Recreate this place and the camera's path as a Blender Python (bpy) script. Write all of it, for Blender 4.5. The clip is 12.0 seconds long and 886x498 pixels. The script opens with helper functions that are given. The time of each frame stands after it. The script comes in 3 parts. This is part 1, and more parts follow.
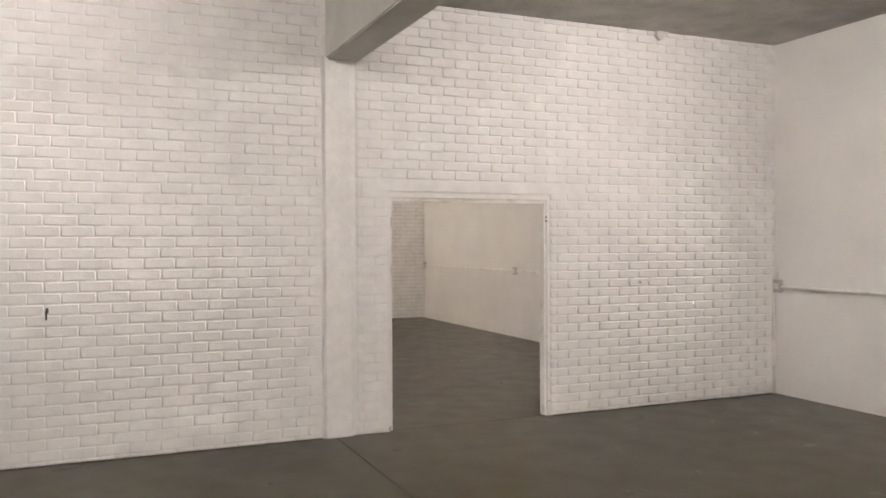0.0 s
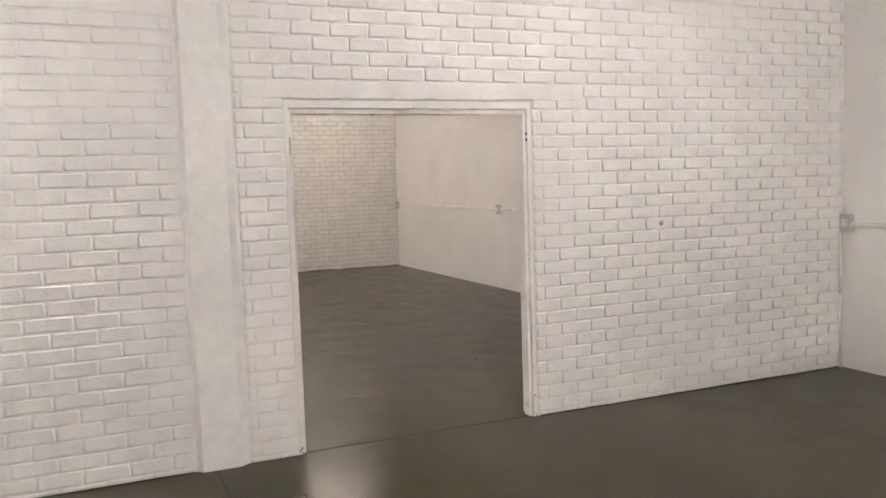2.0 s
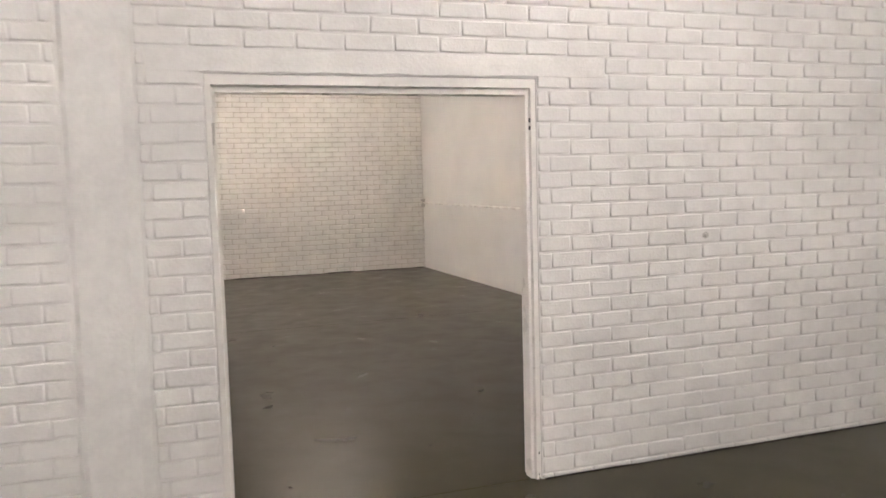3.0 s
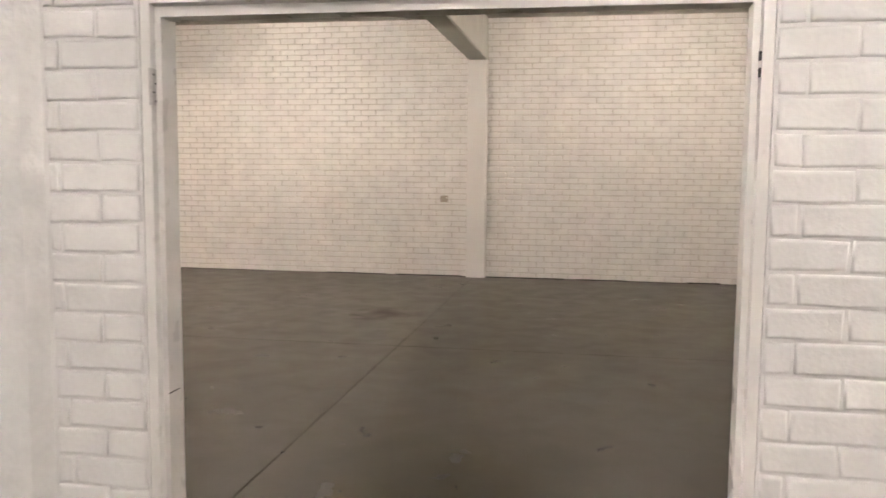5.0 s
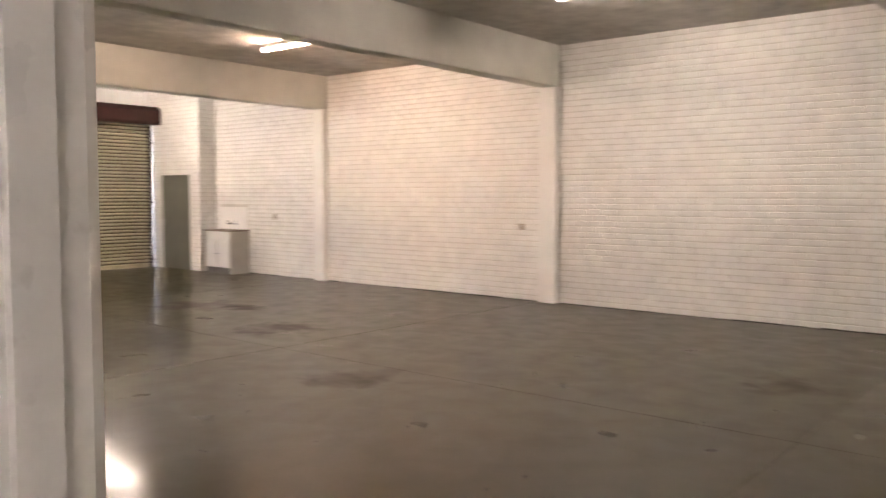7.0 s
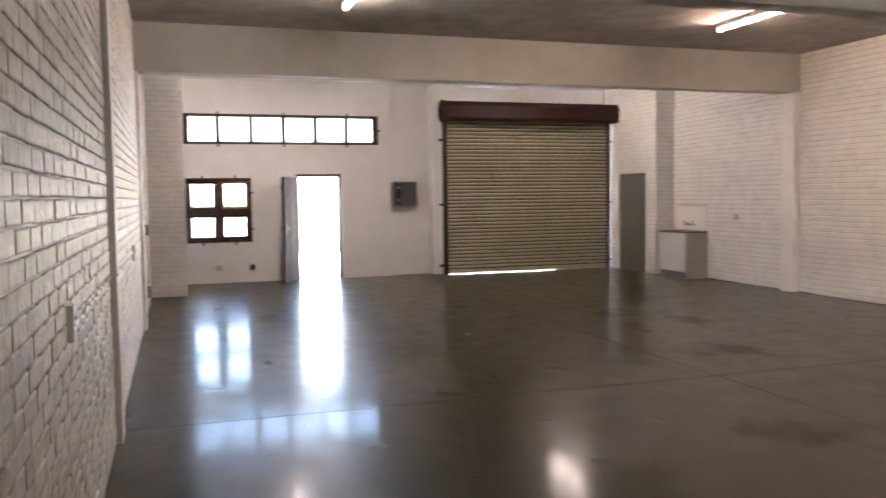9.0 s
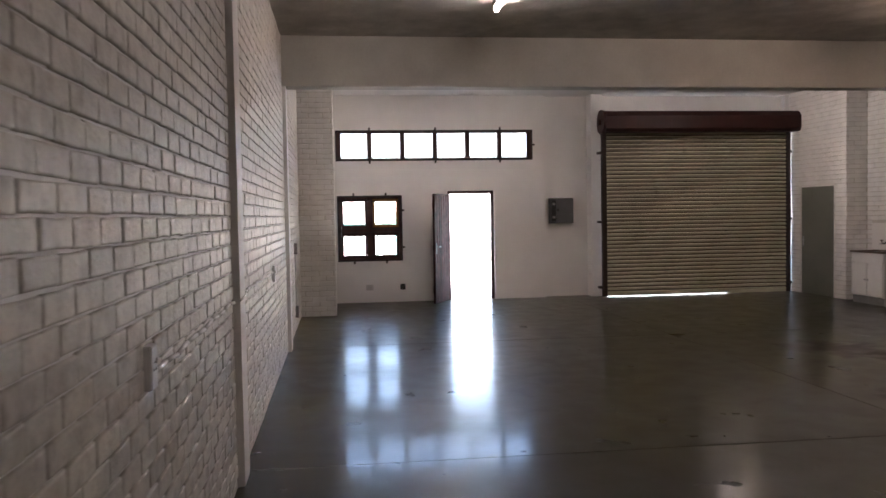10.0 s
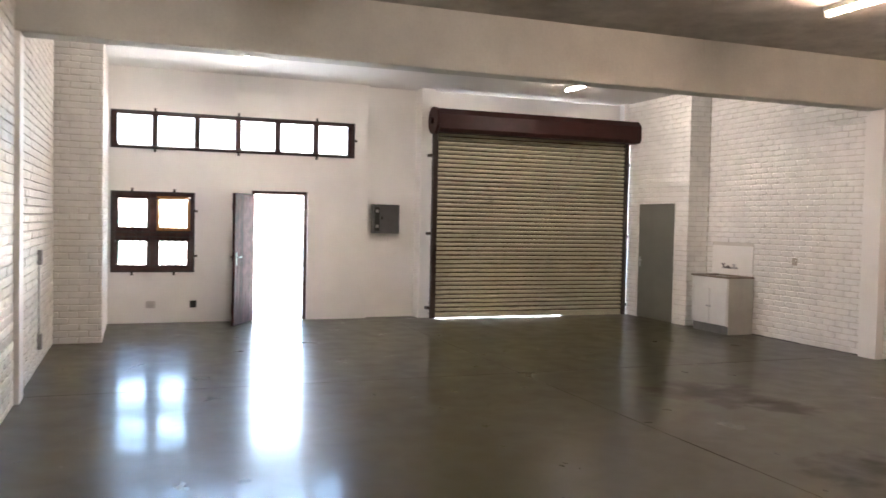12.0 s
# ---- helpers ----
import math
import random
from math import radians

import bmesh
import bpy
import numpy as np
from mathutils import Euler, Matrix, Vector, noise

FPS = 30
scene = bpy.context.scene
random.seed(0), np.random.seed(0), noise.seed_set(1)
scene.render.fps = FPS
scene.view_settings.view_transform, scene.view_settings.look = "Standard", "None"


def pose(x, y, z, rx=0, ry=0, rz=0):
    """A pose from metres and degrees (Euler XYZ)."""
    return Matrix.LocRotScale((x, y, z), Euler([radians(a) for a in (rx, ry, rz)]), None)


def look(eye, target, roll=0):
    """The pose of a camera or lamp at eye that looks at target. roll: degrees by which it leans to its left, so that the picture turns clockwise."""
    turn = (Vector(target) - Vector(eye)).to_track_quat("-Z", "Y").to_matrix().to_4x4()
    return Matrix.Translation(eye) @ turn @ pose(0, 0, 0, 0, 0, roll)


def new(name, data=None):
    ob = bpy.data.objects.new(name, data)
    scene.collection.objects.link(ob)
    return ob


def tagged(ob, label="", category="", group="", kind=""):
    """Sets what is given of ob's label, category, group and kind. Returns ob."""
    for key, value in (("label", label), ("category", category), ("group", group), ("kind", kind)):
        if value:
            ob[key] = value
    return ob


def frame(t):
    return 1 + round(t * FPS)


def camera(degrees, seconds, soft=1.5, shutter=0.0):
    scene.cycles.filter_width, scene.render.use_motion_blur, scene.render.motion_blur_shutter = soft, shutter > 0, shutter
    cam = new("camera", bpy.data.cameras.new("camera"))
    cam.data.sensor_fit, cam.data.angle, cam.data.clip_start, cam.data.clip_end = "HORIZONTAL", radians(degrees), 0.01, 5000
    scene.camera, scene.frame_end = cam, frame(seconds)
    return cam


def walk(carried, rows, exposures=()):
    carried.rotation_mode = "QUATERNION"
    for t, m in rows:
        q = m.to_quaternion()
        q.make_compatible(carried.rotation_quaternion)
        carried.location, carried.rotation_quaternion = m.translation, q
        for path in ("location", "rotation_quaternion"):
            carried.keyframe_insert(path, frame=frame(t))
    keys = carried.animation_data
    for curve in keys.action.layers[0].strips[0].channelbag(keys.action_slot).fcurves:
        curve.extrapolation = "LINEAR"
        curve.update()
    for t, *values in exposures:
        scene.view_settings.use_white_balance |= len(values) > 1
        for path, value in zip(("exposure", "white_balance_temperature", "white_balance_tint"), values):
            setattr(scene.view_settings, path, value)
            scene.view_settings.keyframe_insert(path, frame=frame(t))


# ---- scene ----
cam = camera(56.6, 12.0, shutter=0.5)
PATH = [
    (0, (-2.405, -6.868, 1.661), (-1.62, -5.029, 1.648), -0.3),
    (0.5, (-2.102, -6.433, 1.662), (-1.383, -4.567, 1.689), -1.6),
    (1, (-1.773, -5.889, 1.64), (-1.027, -4.037, 1.518), -1.9),
    (1.5, (-1.418, -5.331, 1.622), (-0.645, -3.492, 1.479), -1.1),
    (2, (-1.087, -4.801, 1.618), (-0.299, -2.97, 1.453), -1.9),
    (2.5, (-0.684, -4.329, 1.631), (0.057, -2.479, 1.468), -2.1),
    (4.3, (0.781, -2.709, 1.619), (0.857, -0.721, 1.41), 1.0),
    (4.5, (0.953, -2.546, 1.62), (0.845, -0.56, 1.414), 1.2),
    (5, (1.212, -2.103, 1.63), (0.87, -0.142, 1.439), 0.5),
    (5.5, (1.328, -1.662, 1.622), (0.781, 0.255, 1.454), 0.4),
    (6, (1.289, -1.141, 1.611), (0.486, 0.685, 1.465), 0.8),
    (6.5, (1.175, -0.771, 1.629), (0.216, 0.979, 1.488), -0.5),
    (7, (1.113, -0.41, 1.634), (-0.157, 1.13, 1.505), 0.1),
    (7.5, (1.043, -0.134, 1.567), (-0.453, 1.189, 1.451), -0.8),
    (9.5, (0.098, 0.744, 1.686), (-1.86, 1.135, 1.575), -0.8),
    (10, (-0.336, 0.822, 1.661), (-2.319, 1.072, 1.579), -1.0),
    (10.5, (-0.817, 0.946, 1.708), (-2.793, 1.241, 1.611), 0.6),
    (11, (-1.408, 1.068, 1.705), (-3.346, 1.553, 1.613), 0.9),
    (11.5, (-1.978, 1.132, 1.684), (-3.885, 1.731, 1.624), 2.0),
    (12, (-2.579, 1.164, 1.697), (-4.451, 1.864, 1.629), 1.2),
]
EXPOSURES = [(0.0, 5.87, 6500, 10), (0.5, 5.57, 6500, 10), (1.0, 6.02, 6400, 10), (2.5, 5.97, 6380, 10), (4.5, 6.07, 6450, 10), (5.5, 6.07, 6600, 11), (6.5, 5.97, 6700, 12), (7.5, 5.94, 6650, 14), (8.5, 5.37, 6500, 15), (9.5, 4.75, 6300, 17), (10.5, 3.97, 6150, 17), (11.0, 4.35, 6150, 15), (11.5, 5.2, 6200, 12), (12.0, 5.35, 6250, 11)]
walk(cam, [(t, look(eye, target, roll)) for t, eye, target, roll in PATH], EXPOSURES)

# ---- world, sun, exposure ----
world = bpy.data.worlds.new("sky")
scene.world = world
world.use_nodes = True
wn = world.node_tree
sky = wn.nodes.new("ShaderNodeTexSky")
sky.sky_type, sky.sun_disc = "NISHITA", False
sky.dust_density = 4.0
sky.sun_elevation, sky.sun_rotation = radians(58), radians(100)
wn.links.new(sky.outputs[0], wn.nodes["Background"].inputs[0])
wn.nodes["Background"].inputs[1].default_value = 0.15
sun = new("sun", bpy.data.lights.new("sun", "SUN"))
sun.data.energy, sun.data.angle, sun.data.color = 5.0, radians(0.5), (1.0, 0.95, 0.88)
sun.matrix_world = look((14, 6, 26), (0, 0, 0))

# ---- plan, in metres ----
XR, XF = 4.49, -16.24          # plain end wall and street front
YB = -11.0                     # end of the first room behind the walker
XL = -10.76                    # far side of the first room
WT = 0.165                     # infill wall between the rooms
YF = 10.35                     # far brick wall
ZC, ZB = 3.89, 3.27            # ceiling and underside of the beams
ZF = 3.98                      # ceiling of the street bay
COL = (-0.445, -5.635, -10.77)  # grid of columns and beams
DX0, DX1, DH = 0.0, 1.645, 2.12
COURSE, BRICK = 0.0848, 0.2375


# ---- materials ----
def material(name, colour, rough=0.6, metal=0.0, vary=0.08, scale=3.0, grain=60.0, bump=0.2, depth=0.004, spots=None, per_piece=0.0, spec=0.5):
    """Painted or raw surface: two scales of tone, grain relief, optional darker stains."""
    m = bpy.data.materials.new(name)
    m.use_nodes = True
    t = m.node_tree
    p = t.nodes["Principled BSDF"]
    p.inputs["Metallic"].default_value = metal
    p.inputs["Specular IOR Level"].default_value = spec
    co = t.nodes.new("ShaderNodeTexCoord")
    geo = t.nodes.new("ShaderNodeNewGeometry")
    n1 = t.nodes.new("ShaderNodeTexNoise")
    n1.inputs["Scale"].default_value, n1.inputs["Detail"].default_value = scale, 5
    n2 = t.nodes.new("ShaderNodeTexNoise")
    n2.inputs["Scale"].default_value, n2.inputs["Detail"].default_value = grain, 4
    for n in (n1, n2):
        t.links.new(geo.outputs["Position"], n.inputs["Vector"])
    add = t.nodes.new("ShaderNodeMath")
    add.operation = "MULTIPLY_ADD"
    t.links.new(n2.outputs["Fac"], add.inputs[0])
    add.inputs[1].default_value = 0.35
    t.links.new(n1.outputs["Fac"], add.inputs[2])
    ramp = t.nodes.new("ShaderNodeValToRGB")
    lo, hi = [c * (1 - vary) for c in colour], [min(1, c * (1 + vary)) for c in colour]
    ramp.color_ramp.elements[0].position, ramp.color_ramp.elements[0].color = 0.45, (*lo, 1)
    ramp.color_ramp.elements[1].position, ramp.color_ramp.elements[1].color = 0.9, (*hi, 1)
    t.links.new(add.outputs[0], ramp.inputs[0])
    out = ramp.outputs[0]
    if per_piece:
        oi = t.nodes.new("ShaderNodeObjectInfo")
        mr = t.nodes.new("ShaderNodeMapRange")
        mr.inputs["To Min"].default_value, mr.inputs["To Max"].default_value = 1 - per_piece, 1 + per_piece * 0.3
        t.links.new(oi.outputs["Random"], mr.inputs["Value"])
        mul = t.nodes.new("ShaderNodeVectorMath")
        mul.operation = "SCALE"
        t.links.new(out, mul.inputs[0])
        t.links.new(mr.outputs[0], mul.inputs["Scale"])
        out = mul.outputs[0]
    if spots:
        col, size, lo_edge, hi_edge, amount = spots
        n3 = t.nodes.new("ShaderNodeTexNoise")
        n3.inputs["Scale"].default_value, n3.inputs["Detail"].default_value = size, 8
        t.links.new(geo.outputs["Position"], n3.inputs["Vector"])
        mr = t.nodes.new("ShaderNodeMapRange")
        mr.inputs["From Min"].default_value, mr.inputs["From Max"].default_value = lo_edge, hi_edge
        mr.inputs["To Max"].default_value = amount
        t.links.new(n3.outputs["Fac"], mr.inputs["Value"])
        mix = t.nodes.new("ShaderNodeMix")
        mix.data_type = "RGBA"
        t.links.new(mr.outputs[0], mix.inputs["Factor"])
        t.links.new(out, mix.inputs["A"])
        mix.inputs["B"].default_value = (*col, 1)
        out = mix.outputs["Result"]
    t.links.new(out, p.inputs["Base Color"])
    rr = t.nodes.new("ShaderNodeMapRange")
    rr.inputs["To Min"].default_value, rr.inputs["To Max"].default_value = max(0.03, rough - 0.1), min(1, rough + 0.1)
    t.links.new(n1.outputs["Fac"], rr.inputs["Value"])
    t.links.new(rr.outputs[0], p.inputs["Roughness"])
    b = t.nodes.new("ShaderNodeBump")
    b.inputs["Strength"].default_value, b.inputs["Distance"].default_value = bump, depth
    t.links.new(add.outputs[0], b.inputs["Height"])
    t.links.new(b.outputs[0], p.inputs["Normal"])
    return m


def glowing(name, colour, strength):
    m = bpy.data.materials.new(name)
    m.use_nodes = True
    p = m.node_tree.nodes["Principled BSDF"]
    p.inputs["Base Color"].default_value = (0.9, 0.9, 0.88, 1)
    p.inputs["Emission Color"].default_value = (*colour, 1)
    p.inputs["Emission Strength"].default_value = strength
    return m


WHITE = (0.80, 0.785, 0.755)
M_BRICK = material("painted brick", WHITE, 0.62, vary=0.07, scale=5, grain=70, bump=0.5, depth=0.008, spots=((0.6, 0.57, 0.53), 7, 0.6, 0.8, 0.3), per_piece=0.03)
M_BRICK_OLD = material("blotchy painted brick", (0.69, 0.655, 0.585), 0.5, vary=0.14, scale=9, grain=60, bump=0.7, depth=0.010, spots=((0.34, 0.29, 0.24), 13, 0.47, 0.72, 0.55), per_piece=0.10)
M_MORTAR = material("painted mortar", (0.78, 0.765, 0.735), 0.6, vary=0.06, scale=6, grain=120, bump=0.5, depth=0.005)
# Same painted mortar, darker: shade of the recessed joints put into the colour.
M_MORTAR_SHADED = material("painted mortar with joint shade", (0.60, 0.57, 0.52), 0.7, vary=0.12, scale=5, grain=120, bump=0.5, depth=0.005)
M_PLASTER = material("painted plaster", WHITE, 0.55, vary=0.04, scale=1.6, grain=45, bump=0.3, depth=0.006, spots=((0.55, 0.52, 0.48), 2.5, 0.64, 0.85, 0.2))
M_ROUGH = material("rough cast paint", (0.79, 0.775, 0.745), 0.6, vary=0.05, scale=12, grain=48, bump=0.6, depth=0.012)
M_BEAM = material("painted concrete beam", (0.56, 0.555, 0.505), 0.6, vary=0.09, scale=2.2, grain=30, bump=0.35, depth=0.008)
M_CEIL = material("raw concrete soffit", (0.50, 0.48, 0.44), 0.85, vary=0.2, scale=3.5, grain=26, bump=0.8, depth=0.02, spots=((0.30, 0.285, 0.26), 1.4, 0.5, 0.75, 0.45))
M_GLOSS = material("gloss frame paint", (0.78, 0.76, 0.72), 0.3, vary=0.04, scale=9, grain=70, bump=0.15, depth=0.003, spots=((0.4, 0.36, 0.3), 14, 0.66, 0.8, 0.5))
M_TIMBER = material("dark stained timber", (0.060, 0.026, 0.020), 0.6, vary=0.4, scale=8, grain=80, bump=0.4, depth=0.004, per_piece=0.3, spec=0.25)
M_PLANK = material("weathered dark door boards", (0.05, 0.019, 0.019), 0.65, vary=0.5, scale=7, grain=60, bump=0.5, depth=0.004, per_piece=0.5, spec=0.04)
M_STEEL = material("brown painted steel", (0.030, 0.016, 0.013), 0.4, vary=0.25, scale=6, grain=60, bump=0.2)
M_DRUM = material("oxide red steel cover", (0.034, 0.011, 0.009), 0.5, vary=0.25, scale=3, grain=40, bump=0.2, spec=0.25, spots=((0.02, 0.012, 0.01), 4, 0.55, 0.75, 0.6))
M_SLAT = material("beige steel slat", (0.54, 0.505, 0.365), 0.42, metal=0.0, vary=0.08, scale=2.5, grain=50, bump=0.04, spots=((0.12, 0.075, 0.05), 3.2, 0.63, 0.72, 0.5), per_piece=0.06)
# Rust brown, darkened with the shade of the grooves between slats.
M_RUST_SHADE = material("rusty and shaded hinge seam", (0.10, 0.062, 0.042), 0.7, vary=0.3, scale=5, grain=60, bump=0.2)
# Grey for the cabinet's side panel: its shade put into the colour.
M_SIDE_SHADE = material("shaded cabinet side", (0.50, 0.49, 0.45), 0.6, vary=0.08, scale=5, grain=60, bump=0.1)
M_GREYDOOR = material("grey door enamel", (0.16, 0.165, 0.14), 0.4, vary=0.08, scale=3, grain=50, bump=0.15)
M_GREYBOX = material("grey board enamel", (0.085, 0.085, 0.085), 0.45, vary=0.1, scale=8, grain=60, bump=0.15)
M_BLACK = material("black plastic", (0.015, 0.014, 0.013), 0.4, vary=0.2)
M_PLATE = material("socket plate", (0.80, 0.77, 0.73), 0.4, vary=0.05, scale=20, grain=90, bump=0.1)
M_BEIGE = material("beige socket plate", (0.40, 0.35, 0.29), 0.45, vary=0.06, scale=20, grain=90, bump=0.1)
M_GREYPLATE = material("grey switch plate", (0.30, 0.28, 0.27), 0.4, vary=0.1, scale=20, grain=90, bump=0.1)
M_CHROME = material("chrome", (0.50, 0.50, 0.51), 0.28, metal=1.0, vary=0.03, bump=0.02)
M_HINGE = material("painted hinge steel", (0.55, 0.53, 0.50), 0.35, metal=0.3, vary=0.1, scale=30, grain=120)
M_LAM = material("white laminate", (0.80, 0.79, 0.77), 0.35, vary=0.03, scale=4, grain=60, bump=0.05)
M_TOP = material("worn sink top", (0.16, 0.12, 0.09), 0.4, vary=0.3, scale=8, grain=40)
M_KICK = material("grey kick board", (0.20, 0.20, 0.19), 0.5, vary=0.15, scale=6)
# Dark dirt in joints and chips; also colours the shadow strips at wall feet.
M_GROOVE = material("joint dirt and gap shadow", (0.03, 0.028, 0.025), 0.9, vary=0.3)
M_YARD = material("pale paving", (0.62, 0.60, 0.56), 0.8, vary=0.12, scale=1.5, grain=25, bump=0.4)
M_YARDWALL = material("pale yard wall", (0.75, 0.73, 0.70), 0.8, vary=0.08, scale=1.2)
M_FENCE = material("green fence steel", (0.03, 0.13, 0.11), 0.5, vary=0.1)
M_TUBE = glowing("warm white tube", (1.0, 0.90, 0.87), 4.2)
M_TUBE_CREAM = glowing("cream white tube", (1.0, 0.83, 0.72), 4.7)
M_TUBE_WARM = glowing("amber white tube", (1.0, 0.69, 0.51), 6.2)
# Bright amber for one timber sash: sunlight on it put into the colour.
M_SASH_SUNLIT = material("sunlit amber timber", (0.45, 0.17, 0.03), 0.4, vary=0.2)


def floor_material():
    m = bpy.data.materials.new("polished grey floor")
    m.use_nodes = True
    t = m.node_tree
    p = t.nodes["Principled BSDF"]
    geo = t.nodes.new("ShaderNodeNewGeometry")

    def noise_node(scale, detail=6, distort=0.0):
        n = t.nodes.new("ShaderNodeTexNoise")
        n.inputs["Scale"].default_value, n.inputs["Detail"].default_value, n.inputs["Distortion"].default_value = scale, detail, distort
        t.links.new(geo.outputs["Position"], n.inputs["Vector"])
        return n.outputs["Fac"]

    def remap(src, a, b, c, d):
        n = t.nodes.new("ShaderNodeMapRange")
        for key, v in zip(("From Min", "From Max", "To Min", "To Max"), (a, b, c, d)):
            n.inputs[key].default_value = v
        t.links.new(src, n.inputs["Value"])
        return n.outputs[0]

    def blend(f, a, b):
        n = t.nodes.new("ShaderNodeMix")
        n.data_type = "RGBA"
        t.links.new(f, n.inputs["Factor"])
        for key, v in (("A", a), ("B", b)):
            if isinstance(v, tuple):
                n.inputs[key].default_value = v
            else:
                t.links.new(v, n.inputs[key])
        return n.outputs["Result"]

    big, mid, fine = noise_node(0.7, 5, 0.6), noise_node(3.1, 7, 0.4), noise_node(40, 5)
    c = blend(remap(big, 0.3, 0.7, 0, 1), (0.037, 0.032, 0.0125, 1), (0.044, 0.039, 0.017, 1))
    c = blend(remap(mid, 0.5, 0.8, 0, 0.18), c, (0.022, 0.019, 0.010, 1))
    c = blend(remap(fine, 0.6, 0.8, 0, 0.3), c, (0.058, 0.053, 0.034, 1))
    c = blend(remap(noise_node(1.3, 9, 1.0), 0.58, 0.85, 0, 0.35), c, (0.034, 0.029, 0.023, 1))
    c = blend(remap(noise_node(26, 2, 0.8), 0.79, 0.82, 0, 0.25), c, (0.012, 0.010, 0.008, 1))
    rough = remap(mid, 0.3, 0.75, 0.27, 0.36)
    for sx, sy, rad, amount in ((-9.45, 6.6, 0.55, 0.85), (-1.05, 6.9, 0.34, 0.6), (-6.85, 6.1, 0.45, 0.75), (-4.1, 4.65, 0.40, 0.5), (-8.7, 6.95, 0.3, 0.6)):
        off = t.nodes.new("ShaderNodeVectorMath")
        off.operation = "DISTANCE"
        t.links.new(geo.outputs["Position"], off.inputs[0])
        off.inputs[1].default_value = (sx, sy, 0)
        wob = t.nodes.new("ShaderNodeMath")
        wob.operation = "MULTIPLY_ADD"
        t.links.new(mid, wob.inputs[0])
        wob.inputs[1].default_value = -rad * 2.2
        t.links.new(off.outputs["Value"], wob.inputs[2])
        mask = remap(wob.outputs[0], -rad * 0.9, rad * 0.1, amount, 0)
        c = blend(mask, c, (0.022, 0.018, 0.013, 1))
        more = t.nodes.new("ShaderNodeMath")
        more.operation = "MULTIPLY_ADD"
        t.links.new(mask, more.inputs[0])
        more.inputs[1].default_value = 0.25
        t.links.new(rough, more.inputs[2])
        rough = more.outputs[0]
    t.links.new(c, p.inputs["Base Color"])
    t.links.new(rough, p.inputs["Roughness"])
    p.inputs["Specular IOR Level"].default_value = 0.065
    p.inputs["Coat Weight"].default_value = 0.36
    t.links.new(remap(noise_node(1.6, 8, 1.2), 0.38, 0.64, 0.08, 0.14), p.inputs["Coat Roughness"])
    b1 = t.nodes.new("ShaderNodeBump")
    b1.inputs["Strength"].default_value, b1.inputs["Distance"].default_value = 0.05, 0.003
    t.links.new(noise_node(9.0, 5, 0.5), b1.inputs["Height"])
    b2 = t.nodes.new("ShaderNodeBump")
    b2.inputs["Strength"].default_value, b2.inputs["Distance"].default_value = 0.06, 0.002
    t.links.new(fine, b2.inputs["Height"])
    t.links.new(b1.outputs[0], b2.inputs["Normal"])
    t.links.new(b2.outputs[0], p.inputs["Normal"])
    t.links.new(b2.outputs[0], p.inputs["Coat Normal"])
    return m


M_FLOOR = floor_material()


def glass_material():
    m = bpy.data.materials.new("window glass")
    m.use_nodes = True
    p = m.node_tree.nodes["Principled BSDF"]
    p.inputs["Transmission Weight"].default_value, p.inputs["Roughness"].default_value, p.inputs["IOR"].default_value = 1.0, 0.02, 1.45
    return m


M_GLASS = glass_material()


# ---- mesh tools ----
def mesh_object(name, bm, mat, parent=None, at=(0, 0, 0), smooth=False):
    me = bpy.data.meshes.new(name)
    bmesh.ops.recalc_face_normals(bm, faces=bm.faces)
    bm.to_mesh(me)
    bm.free()
    for one in (mat if isinstance(mat, (list, tuple)) else [mat]):
        me.materials.append(one)
    if smooth:
        me.polygons.foreach_set("use_smooth", [True] * len(me.polygons))
    ob = new(name, me)
    ob.location = at
    if parent:
        ob.parent = parent
    return ob


def add_box(bm, x0, x1, y0, y1, z0, z1, bevel=0.0, index=0):
    made = bmesh.ops.create_cube(bm, size=1)["verts"]
    for v in made:
        v.co = ((x0 + x1) / 2 + v.co.x * (x1 - x0), (y0 + y1) / 2 + v.co.y * (y1 - y0), (z0 + z1) / 2 + v.co.z * (z1 - z0))
    faces = {f for v in made for f in v.link_faces}
    for f in faces:
        f.material_index = index
    if bevel:
        edges = {e for v in made for e in v.link_edges}
        bmesh.ops.bevel(bm, geom=list(edges), offset=bevel, segments=2, affect="EDGES")


def add_tube(bm, a, b, r, sides=10, r2=None):
    a, b = Vector(a), Vector(b)
    m = Matrix.Translation((a + b) / 2) @ (b - a).to_track_quat("Z", "Y").to_matrix().to_4x4()
    bmesh.ops.create_cone(bm, cap_ends=True, segments=sides, radius1=r, radius2=r if r2 is None else r2, depth=(b - a).length, matrix=m)


def boxes(name, mat, items, parent=None, bevel=0.0, at=(0, 0, 0)):
    """One mesh from boxes (x0, x1, y0, y1, z0, z1), relative to at."""
    bm = bmesh.new()
    for it in items:
        add_box(bm, *it, bevel=bevel)
    return mesh_object(name, bm, mat, parent, at)


def pieces(name, mat, items, parent, bevel=0.0):
    """Like boxes(), each box a part of its own."""
    return [boxes(name, mat, [it], parent, bevel) for it in items]


def thing(name, label, category, at, turn=0.0, group=""):
    e = new(name)
    e.empty_display_size = 0.1
    e.matrix_basis = pose(*at, 0, 0, turn)
    return tagged(e, label, category, group)


def structure(ob, label, category=""):
    return tagged(ob, label, category, kind="structure")


